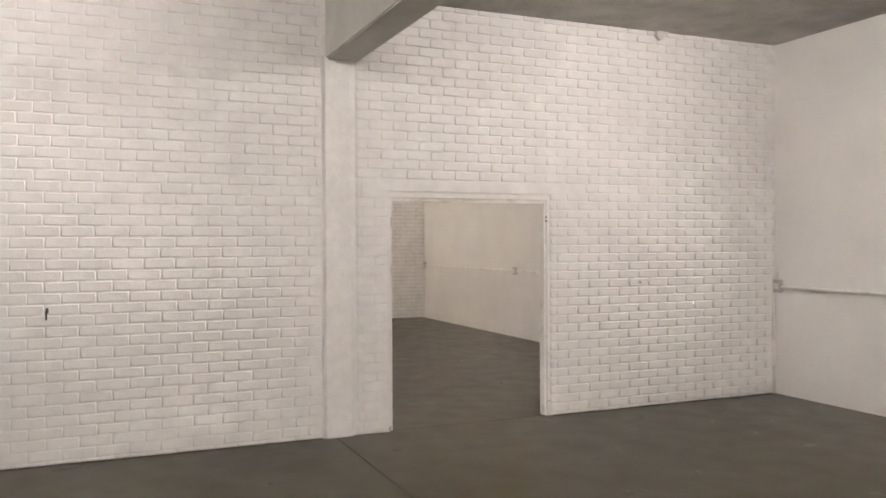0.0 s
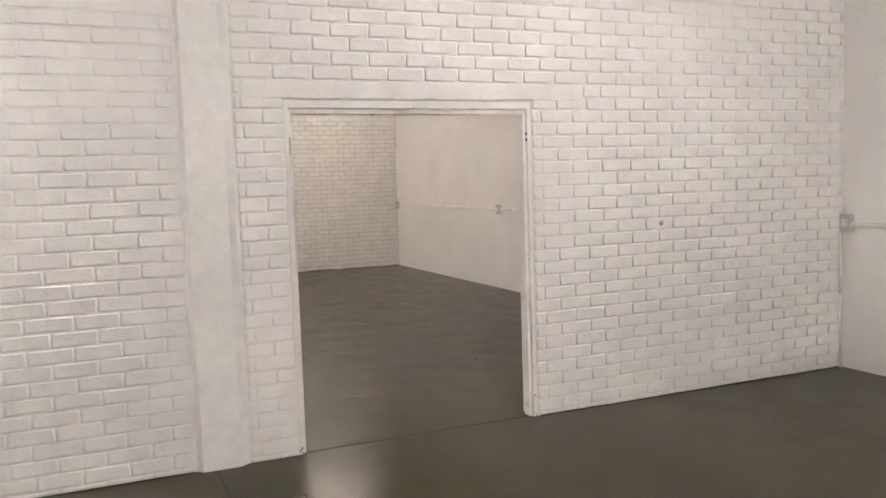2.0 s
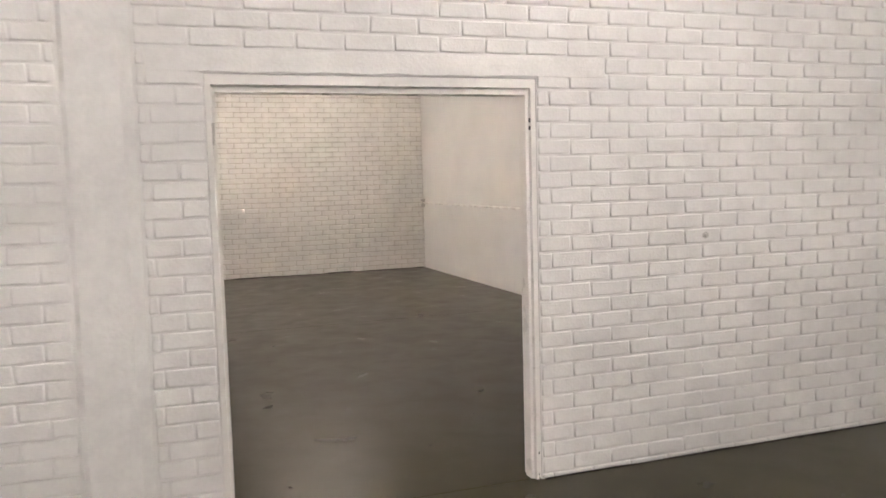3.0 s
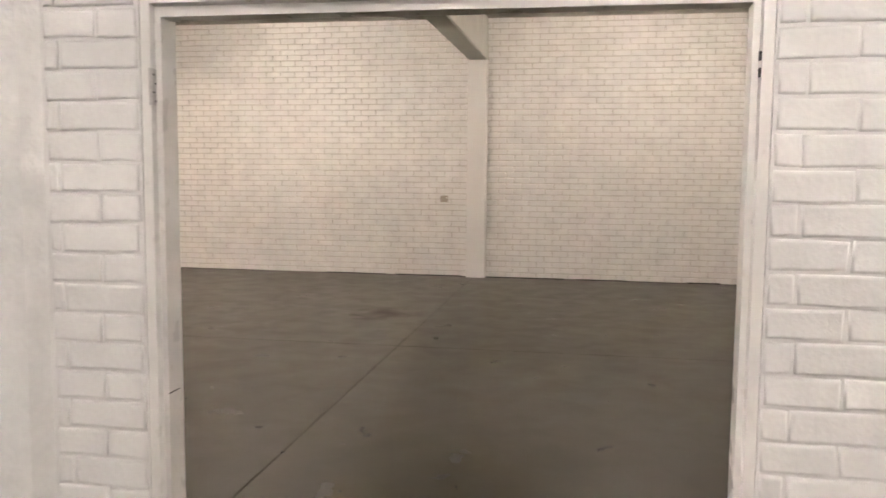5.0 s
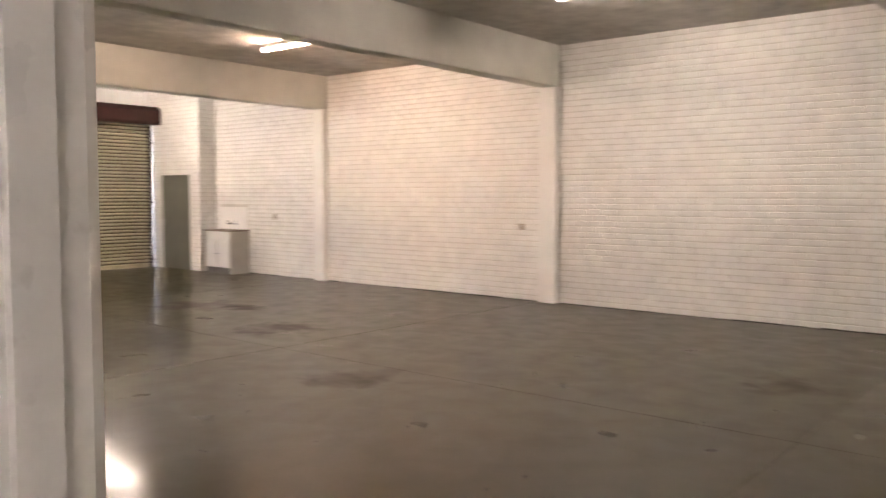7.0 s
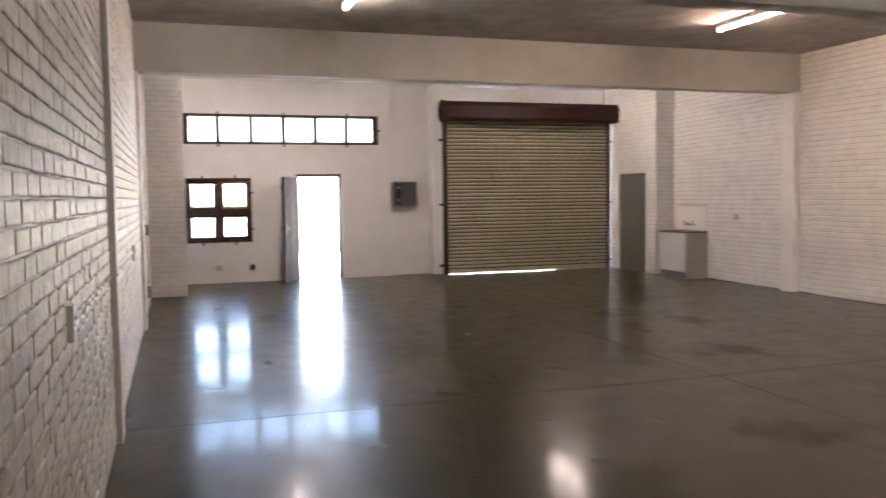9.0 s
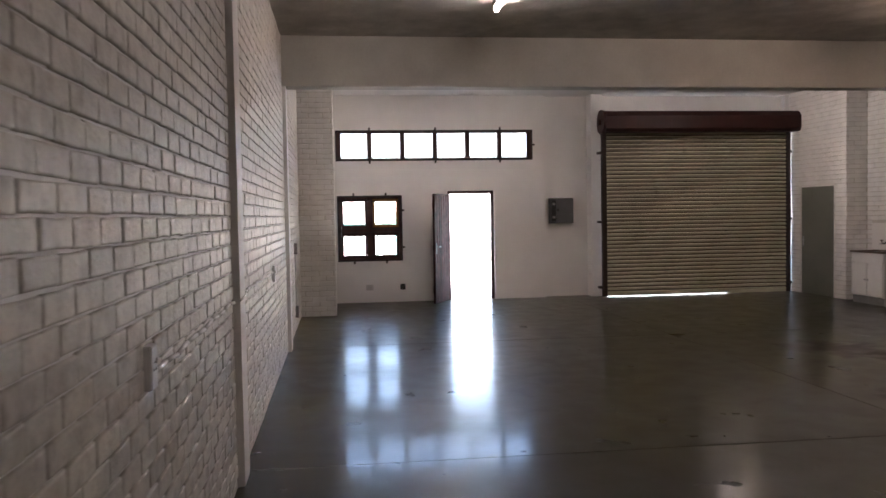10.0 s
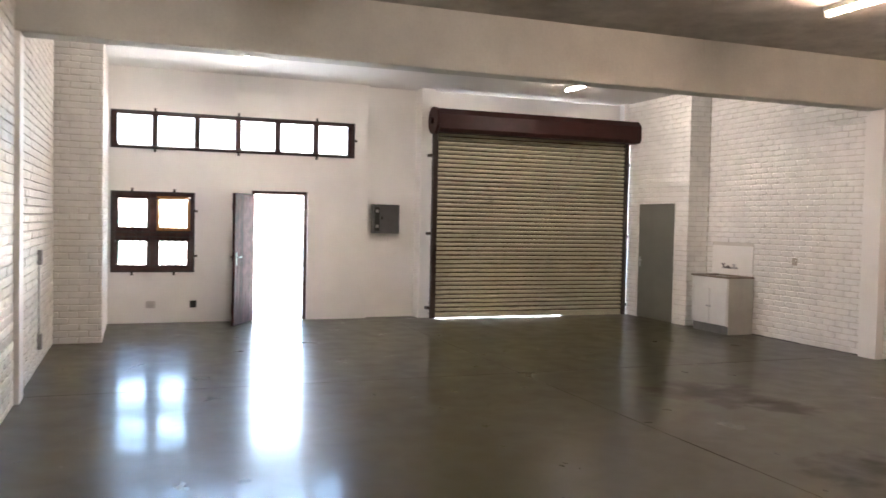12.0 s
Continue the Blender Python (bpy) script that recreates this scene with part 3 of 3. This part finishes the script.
def sink_unit():
    e = thing("sink_cabinet", "white sink cabinet with dark worn top and side coloured as shaded", "cabinet", (-13.48, 10.09, 0))
    w, d = 0.43, 0.25
    boxes("body", M_LAM, [(-w, w, -d + 0.05, d, 0.13, 0.885), (-w, -w + 0.018, -d + 0.004, -d + 0.05, 0.13, 0.72), (w - 0.014, w, -d + 0.004, -d + 0.05, 0.13, 0.72)], e)
    boxes("side", M_SIDE_SHADE, [(w, w + 0.012, -d + 0.03, d, 0.0, 0.885)], e, bevel=0.002)
    boxes("kick_board", M_KICK, [(-w, w, -d + 0.04, d, 0, 0.13)], e)
    boxes("door", M_LAM, [(-w + 0.03, -0.006, -d + 0.002, -d + 0.02, 0.15, 0.705)], e, bevel=0.003)
    boxes("door", M_LAM, [(0.006, w - 0.024, -d + 0.002, -d + 0.02, 0.15, 0.705)], e, bevel=0.003)
    boxes("apron", M_LAM, [(-w, w, -d + 0.004, -d + 0.021, 0.72, 0.885)], e, bevel=0.002)
    for s in (-1, 1):
        bm = bmesh.new()
        add_tube(bm, (s * 0.035, -d + 0.004, 0.42), (s * 0.035, -d - 0.022, 0.42), 0.011, 10, 0.014)
        mesh_object("knob", bm, M_CHROME, e)
    boxes("worktop", M_TOP, [(-w - 0.015, w + 0.02, -d - 0.015, -d + 0.07, 0.886, 0.915), (-w - 0.015, w + 0.02, d - 0.07, d + 0.0, 0.886, 0.915), (-w - 0.015, -w + 0.10, -d + 0.07, d - 0.07, 0.886, 0.915), (w - 0.10, w + 0.02, -d + 0.07, d - 0.07, 0.886, 0.915)], e)
    boxes("basin", M_CHROME, [(-w + 0.10, w - 0.10, -d + 0.07, d - 0.07, 0.887, 0.892)], e)
    tap = thing("mixer_tap", "chrome wall tap with two handles over the sink", "tap", (-13.55, YF - 0.016, 1.0))
    bm = bmesh.new()
    for s in (-1, 1):
        add_tube(bm, (s * 0.13, 0, 0.03), (s * 0.13, -0.07, 0.03), 0.015)
        add_tube(bm, (s * 0.13, -0.06, 0.03), (s * 0.13, -0.07, 0.085), 0.012)
        for a in range(4):
            ca, sa = math.cos(a * math.pi / 2), math.sin(a * math.pi / 2)
            add_tube(bm, (s * 0.13, -0.072, 0.09), (s * 0.13 + 0.034 * ca, -0.072 + 0.034 * sa, 0.09), 0.007, 8)
    add_tube(bm, (-0.13, -0.05, 0.03), (0.13, -0.05, 0.03), 0.013)
    add_tube(bm, (0, -0.05, 0.03), (0, -0.07, 0.06), 0.012)
    add_tube(bm, (0, -0.07, 0.06), (0, -0.20, 0.03), 0.010)
    mesh_object("body", bm, M_CHROME, tap, smooth=True)
    sp = structure(boxes("splashback", M_PLASTER, [(-14.05, -13.08, YF - 0.014, YF + 0.004, 0.90, 1.39)], bevel=0.003), "smooth white splashback panel above the sink", "splashback")
    return e


sink_unit()


# ---- sockets, conduits, small fittings ----
def plate(name, label, at, turn, mat, w=0.10, h=0.10, slots=True, group="wall sockets", deep=0.016):
    """Wall plate; local -y is out of the wall."""
    e = thing(name, label, "socket", at, turn, group)
    boxes("plate", mat, [(-w / 2, w / 2, -deep, 0.002, -h / 2, h / 2)], e, bevel=0.004)
    if slots:
        for dx, dz in ((0, 0.018), (-0.016, -0.008), (0.016, -0.008)):
            bm = bmesh.new()
            add_tube(bm, (dx, 0.0005 - deep, dz), (dx, -0.0012 - deep, dz), 0.0045, 8)
            mesh_object("pin_hole", bm, M_BLACK, e)
        boxes("switch", M_PLATE, [(w / 2 - 0.03, w / 2 - 0.016, -0.005 - deep, -deep, 0.01, 0.03)], e)
    return e


plate("wall_socket", "square beige wall socket on the painted brick", (-0.945, YF, 1.19), 0, M_BEIGE, 0.12, 0.10)
plate("wall_socket", "square beige wall socket on the painted brick", (-6.15, YF, 1.15), 0, M_BEIGE, 0.12, 0.10)
plate("wall_socket", "square beige wall socket on the painted brick", (-12.19, YF, 1.20), 0, M_BEIGE, 0.10, 0.11)
plate("wall_socket", "white double socket low on the plaster wall", (XF, 1.39, 0.29), 90, M_HINGE, 0.14, 0.11)
plate("wall_socket", "black socket low on the plaster wall", (XF, 2.03, 0.29), 90, M_BLACK, 0.10, 0.11, False)
plate("light_switch", "grey light switch plate on the brick wall", (-12.50, WT, 1.21), 180, M_GREYPLATE, 0.09, 0.16, False, "switches", deep=0.05)
plate("wall_socket", "grey low socket box on the brick wall", (-12.50, WT, 0.29), 180, M_GREYPLATE, 0.09, 0.17, deep=0.05)
plate("wall_socket", "tall white socket plate on the brick wall", (-3.2, WT, 1.165), 180, M_LAM, 0.09, 0.15, deep=0.03)
plate("wall_socket", "white socket plate on the brick wall", (-8.5, WT, 1.12), 180, M_LAM, 0.09, 0.16, deep=0.03)


def conduit(label, points, r, mat=None):
    """Surface pipe along points, with saddles at its middle spans."""
    bm = bmesh.new()
    for a, b in zip(points, points[1:]):
        add_tube(bm, a, b, r, 8)
    for p in points[1:-1]:
        bmesh.ops.create_uvsphere(bm, u_segments=8, v_segments=6, radius=r * 1.05, matrix=Matrix.Translation(p))
    return tagged(mesh_object("conduit", bm, mat or M_GLOSS, smooth=True), label, "conduit")


def sagging(x0, y0, z0, x1, y1, z1, n=12, amp=0.004):
    return [(x0 + (x1 - x0) * k / n, y0 + (y1 - y0) * k / n, z0 + (z1 - z0) * k / n + amp * math.sin(k * 2.3)) for k in range(n + 1)]


conduit("white painted conduit along the plaster end wall", sagging(XR - 0.020, -0.10, 1.165, XR - 0.020, -9.0, 1.16, 24), 0.018)
conduit("white painted conduit dropping in the corner", [(XR - 0.045, -0.016, 1.10), (XR - 0.045, -0.016, 0.6), (XR - 0.03, -0.016, 0.0)], 0.013)
conduit("white painted conduit along the plaster end wall", sagging(XR - 0.020, YF - 0.10, 1.175, XR - 0.020, 6.06, 1.175, 16), 0.018)
conduit("white painted conduit along the plaster end wall", sagging(XR - 0.020, 5.92, 1.17, XR - 0.020, 0.3, 1.17, 16), 0.018)
conduit("white painted conduit dropping in the corner", [(XR - 0.03, YF - 0.016, 1.10), (XR - 0.03, YF - 0.016, 0.0)], 0.011)
conduit("thin white cable clipped along the brick wall", sagging(-3.24, WT + 0.010, 1.13, -5.48, WT + 0.010, 1.155, 10, 0.008), 0.010)
conduit("thin white cable clipped round the column", [(-5.47, 0.216, 1.16), (-5.80, 0.216, 1.17)], 0.006)
conduit("thin white cable clipped along the brick wall", sagging(-5.80, WT + 0.010, 1.17, -8.46, WT + 0.010, 1.13, 14, 0.006), 0.010)
conduit("grey conduit between switch and socket", [(-12.50, WT + 0.020, 1.13), (-12.50, WT + 0.020, 0.37)], 0.011)


def outlet_box(label, at, turn, stub=True):
    e = thing("conduit_box", label, "junction box", at, turn, "conduit boxes")
    boxes("box", M_HINGE, [(-0.05, 0.05, -0.05, 0.0, -0.07, 0.07)], e, bevel=0.006)
    bm = bmesh.new()
    add_tube(bm, (0.0, -0.025, 0.07), (0.0, -0.025, 0.15), 0.012, 8)
    mesh_object("pipe_stub", bm, M_GLOSS, e)
    boxes("cover", M_PLATE, [(-0.03, 0.03, -0.056, -0.05, -0.03, 0.03)], e, bevel=0.002)
    return e


outlet_box("white painted conduit box in the corner", (XR, -0.06, 1.18), -90)
outlet_box("white painted conduit box on the plaster wall", (XR, 5.99, 1.175), -90)
outlet_box("white painted conduit box in the corner", (XR, YF - 0.06, 1.18), -90)

# small metal fixing under the ceiling of the first room
fx = thing("ceiling_fixing", "small round conduit outlet unused below the ceiling slab", "junction box", (2.93, -0.002, 3.745))
bm = bmesh.new()
add_tube(bm, (0, 0, 0.03), (0, -0.045, 0.03), 0.055, 14)
add_tube(bm, (0.04, -0.03, 0.05), (0.10, -0.03, 0.06), 0.012, 8)
mesh_object("box", bm, M_GLOSS, fx)

# dark chip in the brickwork and an old bolt, first room
chip = tagged(boxes("wall_chip", M_GROOVE, [(-2.732, -2.718, -0.009, 0.004, 1.10, 1.17), (-2.728, -2.708, -0.009, 0.004, 1.15, 1.19)]), "dark chipped slot in the painted brick", "wall damage")
bm = bmesh.new()
add_tube(bm, (2.684, 0.004, 1.265), (2.684, -0.03, 1.265), 0.012, 8)
add_tube(bm, (2.684, -0.012, 1.265), (2.684, -0.018, 1.265), 0.02, 6)
tagged(mesh_object("bolt", bm, M_HINGE), "old painted bolt sticking out of the brick", "bolt")

# dark strips drawn for the shadow gap at the foot of the walls
def gap_shadow(x0, x1, y, seed, high, label):
    """Uneven dark strip in place of a shadow gap, y0 to y1 = y, along the foot of a wall."""
    rg = random.Random(seed)
    x, cuts = x0, []
    while x < x1 - 0.05:
        w = rg.uniform(0.15, 0.6)
        cuts.append((x, min(x + w, x1), *y, 0.0, rg.uniform(0.003, high)))
        x += w
    structure(boxes("gap_shadow", M_GROOVE, cuts), label, "trim")


gap_shadow(XC, XR, (YF - 0.010, YF + 0.004), 5, 0.016, "shadow of the joint between floor and brick wall, drawn as a dark strip")
gap_shadow(DX1 + 0.02, XR, (-0.008, 0.004), 6, 0.009, "shadow of the joint between floor and infill wall, drawn as a dark strip")
gap_shadow(COL[1] + 0.16, COL[0] - 0.16, (-0.008, 0.004), 7, 0.007, "shadow of the joint between floor and infill wall, drawn as a dark strip")

# ---- strip lamps ----
def strip_lamp(x, y, tube):
    e = thing("strip_lamp", "white ceiling batten with one lit fluorescent tube", "ceiling lamp", (x, y, ZF if x < -11 else ZC if y > 0 else ZC - 0.08), 0, "strip lamps")
    boxes("batten", M_GLOSS, [(-0.77, 0.77, -0.045, 0.045, -0.055, 0.0)], e, bevel=0.006)
    bm = bmesh.new()
    add_tube(bm, (-0.74, 0, -0.082), (0.74, 0, -0.082), 0.0185, 12)
    mesh_object("tube", bm, tube, e, smooth=True)
    pieces("lamp_holder", M_GLOSS, [(a, a + 0.03, -0.03, 0.03, -0.105, -0.05) for a in (-0.77, 0.74)], e, bevel=0.004)
    return e


for x, y in ((2.0, 7.55), (-3.04, 7.55), (-8.2, 7.55), (-14.0, 7.85), (-8.2, 2.52), (-14.0, 2.6)):
    strip_lamp(x, y, M_TUBE_WARM if (x, y) == (-8.2, 7.55) else M_TUBE_CREAM)
for x in (2.0, -3.04, -8.2):
    for y in (-2.7, -7.6):
        strip_lamp(x, y, M_TUBE)

# ---- outside ----
structure(boxes("ground", M_YARD, [(-400, 400, -400, 400, -0.5, -0.22), (-60, XF - 0.235, -40, 50, -0.22, -0.03)]), "pale paved yard outside the front", "ground")
structure(boxes("yard_wall", M_YARDWALL, [(-32.0, -31.7, -30, 40, -0.03, 2.6)]), "pale boundary wall across the yard", "wall")
roof = structure(boxes("roof", M_YARDWALL, [(XF - 0.6, XR + 0.5, YB - 0.5, YF + 0.5, ZC + 0.2, ZC + 0.35)]), "flat roof slab", "roof")


def fence():
    e = thing("palisade_fence", "pale green steel palisade fence across the yard", "fence", (-24.0, 3.5, -0.03))
    bm = bmesh.new()
    for z in (0.35, 1.45):
        add_box(bm, -0.02, 0.02, -9, 9, z, z + 0.05)
    mesh_object("rail", bm, M_FENCE, e)
    first = None
    for k in range(110):
        if first is None:
            first = boxes("pale", M_FENCE, [(0.021, 0.030, -0.03, 0.03, 0.05, 1.8)], e)
        else:
            o = new("pale", first.data)
            o.parent = e
        (first if k == 0 else o).location = (0, -9 + k * 0.165, 0)
    return e


fence()

# ---- bricks, last ----
def brick_verts(w, h, d, rng):
    """Painted brick with softly rounded, uneven edges: four rings of six, in u, z, out."""
    j = lambda q: rng.uniform(-q, q)  # noqa: E731
    wob = [(j(0.0034), j(0.0022)) for _ in range(6)]
    tilt, bow = j(0.0012), j(0.0010)
    out = []
    for inset, depth in ((0.0, -0.003), (0.0008, d * 0.55), (0.0030, d * 0.9), (0.0085, d)):
        for (su, sz), (ju, jz) in zip(((-1, -1), (0, -1), (1, -1), (1, 1), (0, 1), (-1, 1)), wob):
            lift = su * tilt + (bow if su == 0 else 0) if depth > 0 else 0
            out.append((su * (w / 2 - inset) + ju, sz * (h / 2 - inset) + jz, depth + lift))
    return out


BRICK_FACES = [(18, 19, 22, 23), (19, 20, 21, 22)] + [(r + k, r + (k + 1) % 6, r + 6 + (k + 1) % 6, r + 6 + k) for r in (0, 6, 12) for k in range(6)]
JOINTS = (0.006, 0.007, 0.009, 0.010)


def brick_mesh(name, verts, faces, paint):
    """Rounded edges shade smoothly, faces stay flat."""
    me = bpy.data.meshes.new(name)
    me.from_pydata(verts, [], faces)
    me.polygons.foreach_set("use_smooth", [k % len(BRICK_FACES) > 1 for k in range(len(faces))])
    me.materials.append(paint)
    return me


def lay_bricks(wall, place, u0, u1, z1, holes, near, seed, d=0.0085, paint=None, lift=0.0, phase=0.0, beside=None, bed=0.0):
    """Running bond on one face. place(u, z, out) gives the world point. near: stretch (u0, u1, z0, z1) laid brick by brick.
    lift: height of the first bed joint in courses. phase: a cross joint of the even courses. beside: (u, z, phase) of the run that ends at an opening."""
    rng = random.Random(seed)
    paint = paint or M_BRICK
    o = Vector(place(0, 0, 0))
    stock = []
    for k in range(24):
        vs = [place(*v) for v in brick_verts(BRICK - bed - rng.choice(JOINTS) + 0.001, COURSE - bed - rng.choice(JOINTS), d * rng.uniform(0.75, 1.15), rng)]
        stock.append(brick_mesh("brick", [tuple(Vector(v) - o) for v in vs], BRICK_FACES, paint))
    verts, faces, count = [], [], 0
    for r in range(-1, int(z1 / COURSE) + 1):
        lo, hi = max((r + lift) * COURSE, 0.0), min((r + 1 + lift) * COURSE, z1)
        if hi - lo < 0.02:
            continue
        z, tall = (lo + hi) / 2, hi - lo
        runs = [(u0, u1, phase)]
        if beside and z < beside[1]:
            runs = [(u0, beside[0], beside[2]), (beside[0], u1, phase)]
        for v0, v1, ph in runs:
            ph -= BRICK / 2 if r % 2 else 0
            edge = ph + math.floor((v0 - ph) / BRICK) * BRICK
            cuts = [v0]
            while edge + BRICK < v1:
                edge += BRICK
                cuts.append(edge + rng.uniform(-0.008, 0.008))
            cuts.append(v1)
            for a, b in zip(cuts, cuts[1:]):
                spans = [(a, b)]
                for h in holes:
                    if h[2] < z < h[3]:
                        spans = [q for m, n in spans for q in ((m, min(n, h[0])), (max(m, h[1]), n)) if q[1] - q[0] > 0.03]
                for p, q in spans:
                    if q - p < 0.03:
                        continue
                    c, dz = (p + q) / 2, rng.uniform(-0.0015, 0.0015)
                    whole = (p, q) == (a, b) and abs(q - p - BRICK) < 0.02 and tall > COURSE - 0.001
                    if whole and near and near[0] < c < near[1] and near[2] < z < near[3] and count < 300:
                        ob = new("brick", stock[rng.randrange(24)])
                        ob.location = place(c, z + dz, 0)
                        ob.parent = wall
                        count += 1
                    else:
                        n = len(verts)
                        verts += [place(c + v[0], z + dz + v[1], v[2]) for v in brick_verts(q - p - bed - rng.choice(JOINTS) + 0.001, tall - bed - rng.choice(JOINTS), d * rng.uniform(0.75, 1.15), rng)]
                        faces += [tuple(i + n for i in f) for f in BRICK_FACES]
    ob = new("brickwork", brick_mesh("brickwork", verts, faces, paint))
    ob.parent = wall
    tagged(ob, kind="stuff")


HOLE = (DX0 - 0.004, DX1 + 0.004, -1, DH + 0.012)
LINTEL = (-0.242, 2.052, DH, 2.232)
cols = [(x - 0.156, x + 0.156, -1, ZB) for x in COL]
beams_cut = [(x - 0.142, x + 0.142, ZB, ZF) for x in COL]
lay_bricks(wall_door, lambda u, z, o: (u, 0.006 - o, z), XL, XR, ZC, [HOLE, LINTEL, *cols[:2], *beams_cut], (1.6, 3.7, 0.0, 2.2), 11, d=0.0095, lift=0.37, phase=1.838, beside=(DX0, DH, -0.006))
lay_bricks(wall_door, lambda u, z, o: (u, WT - 0.006 + o, z), -14.24, XR, ZC, [HOLE, *cols, *beams_cut], (-5.4, -0.7, 0.6, 1.95), 12, d=0.012, paint=M_BRICK_OLD, lift=0.76, phase=-2.24)
lay_bricks(wall_far, lambda u, z, o: (u, YF + 0.006 - o, z), XC, XR, ZC, [*cols, *beams_cut, (-14.06, -13.07, 0.89, 1.40)], (-5.4, -0.7, 0.3, 1.7), 13, d=0.012, bed=0.003)
lay_bricks(pier_a, lambda u, z, o: (-14.236 + o, u, z), WT, YS0, ZF, [], (WT, YS0, 0, ZC), 14)
lay_bricks(pier_a, lambda u, z, o: (u, YS0 - 0.006 + o, z), XF, -14.236, ZF, [], None, 15)
lay_bricks(pier_b, lambda u, z, o: (u, YS1 + 0.006 - o, z), XF + 0.14, XC, ZF, [(-15.685, -14.535, -1, 2.13)], (XF, XC, 2.1, ZC), 16)
lay_bricks(pier_b, lambda u, z, o: (XC - 0.006 + o, u, z), YS1, YF, ZF, [], (YS1, YF, 0, ZC), 17)
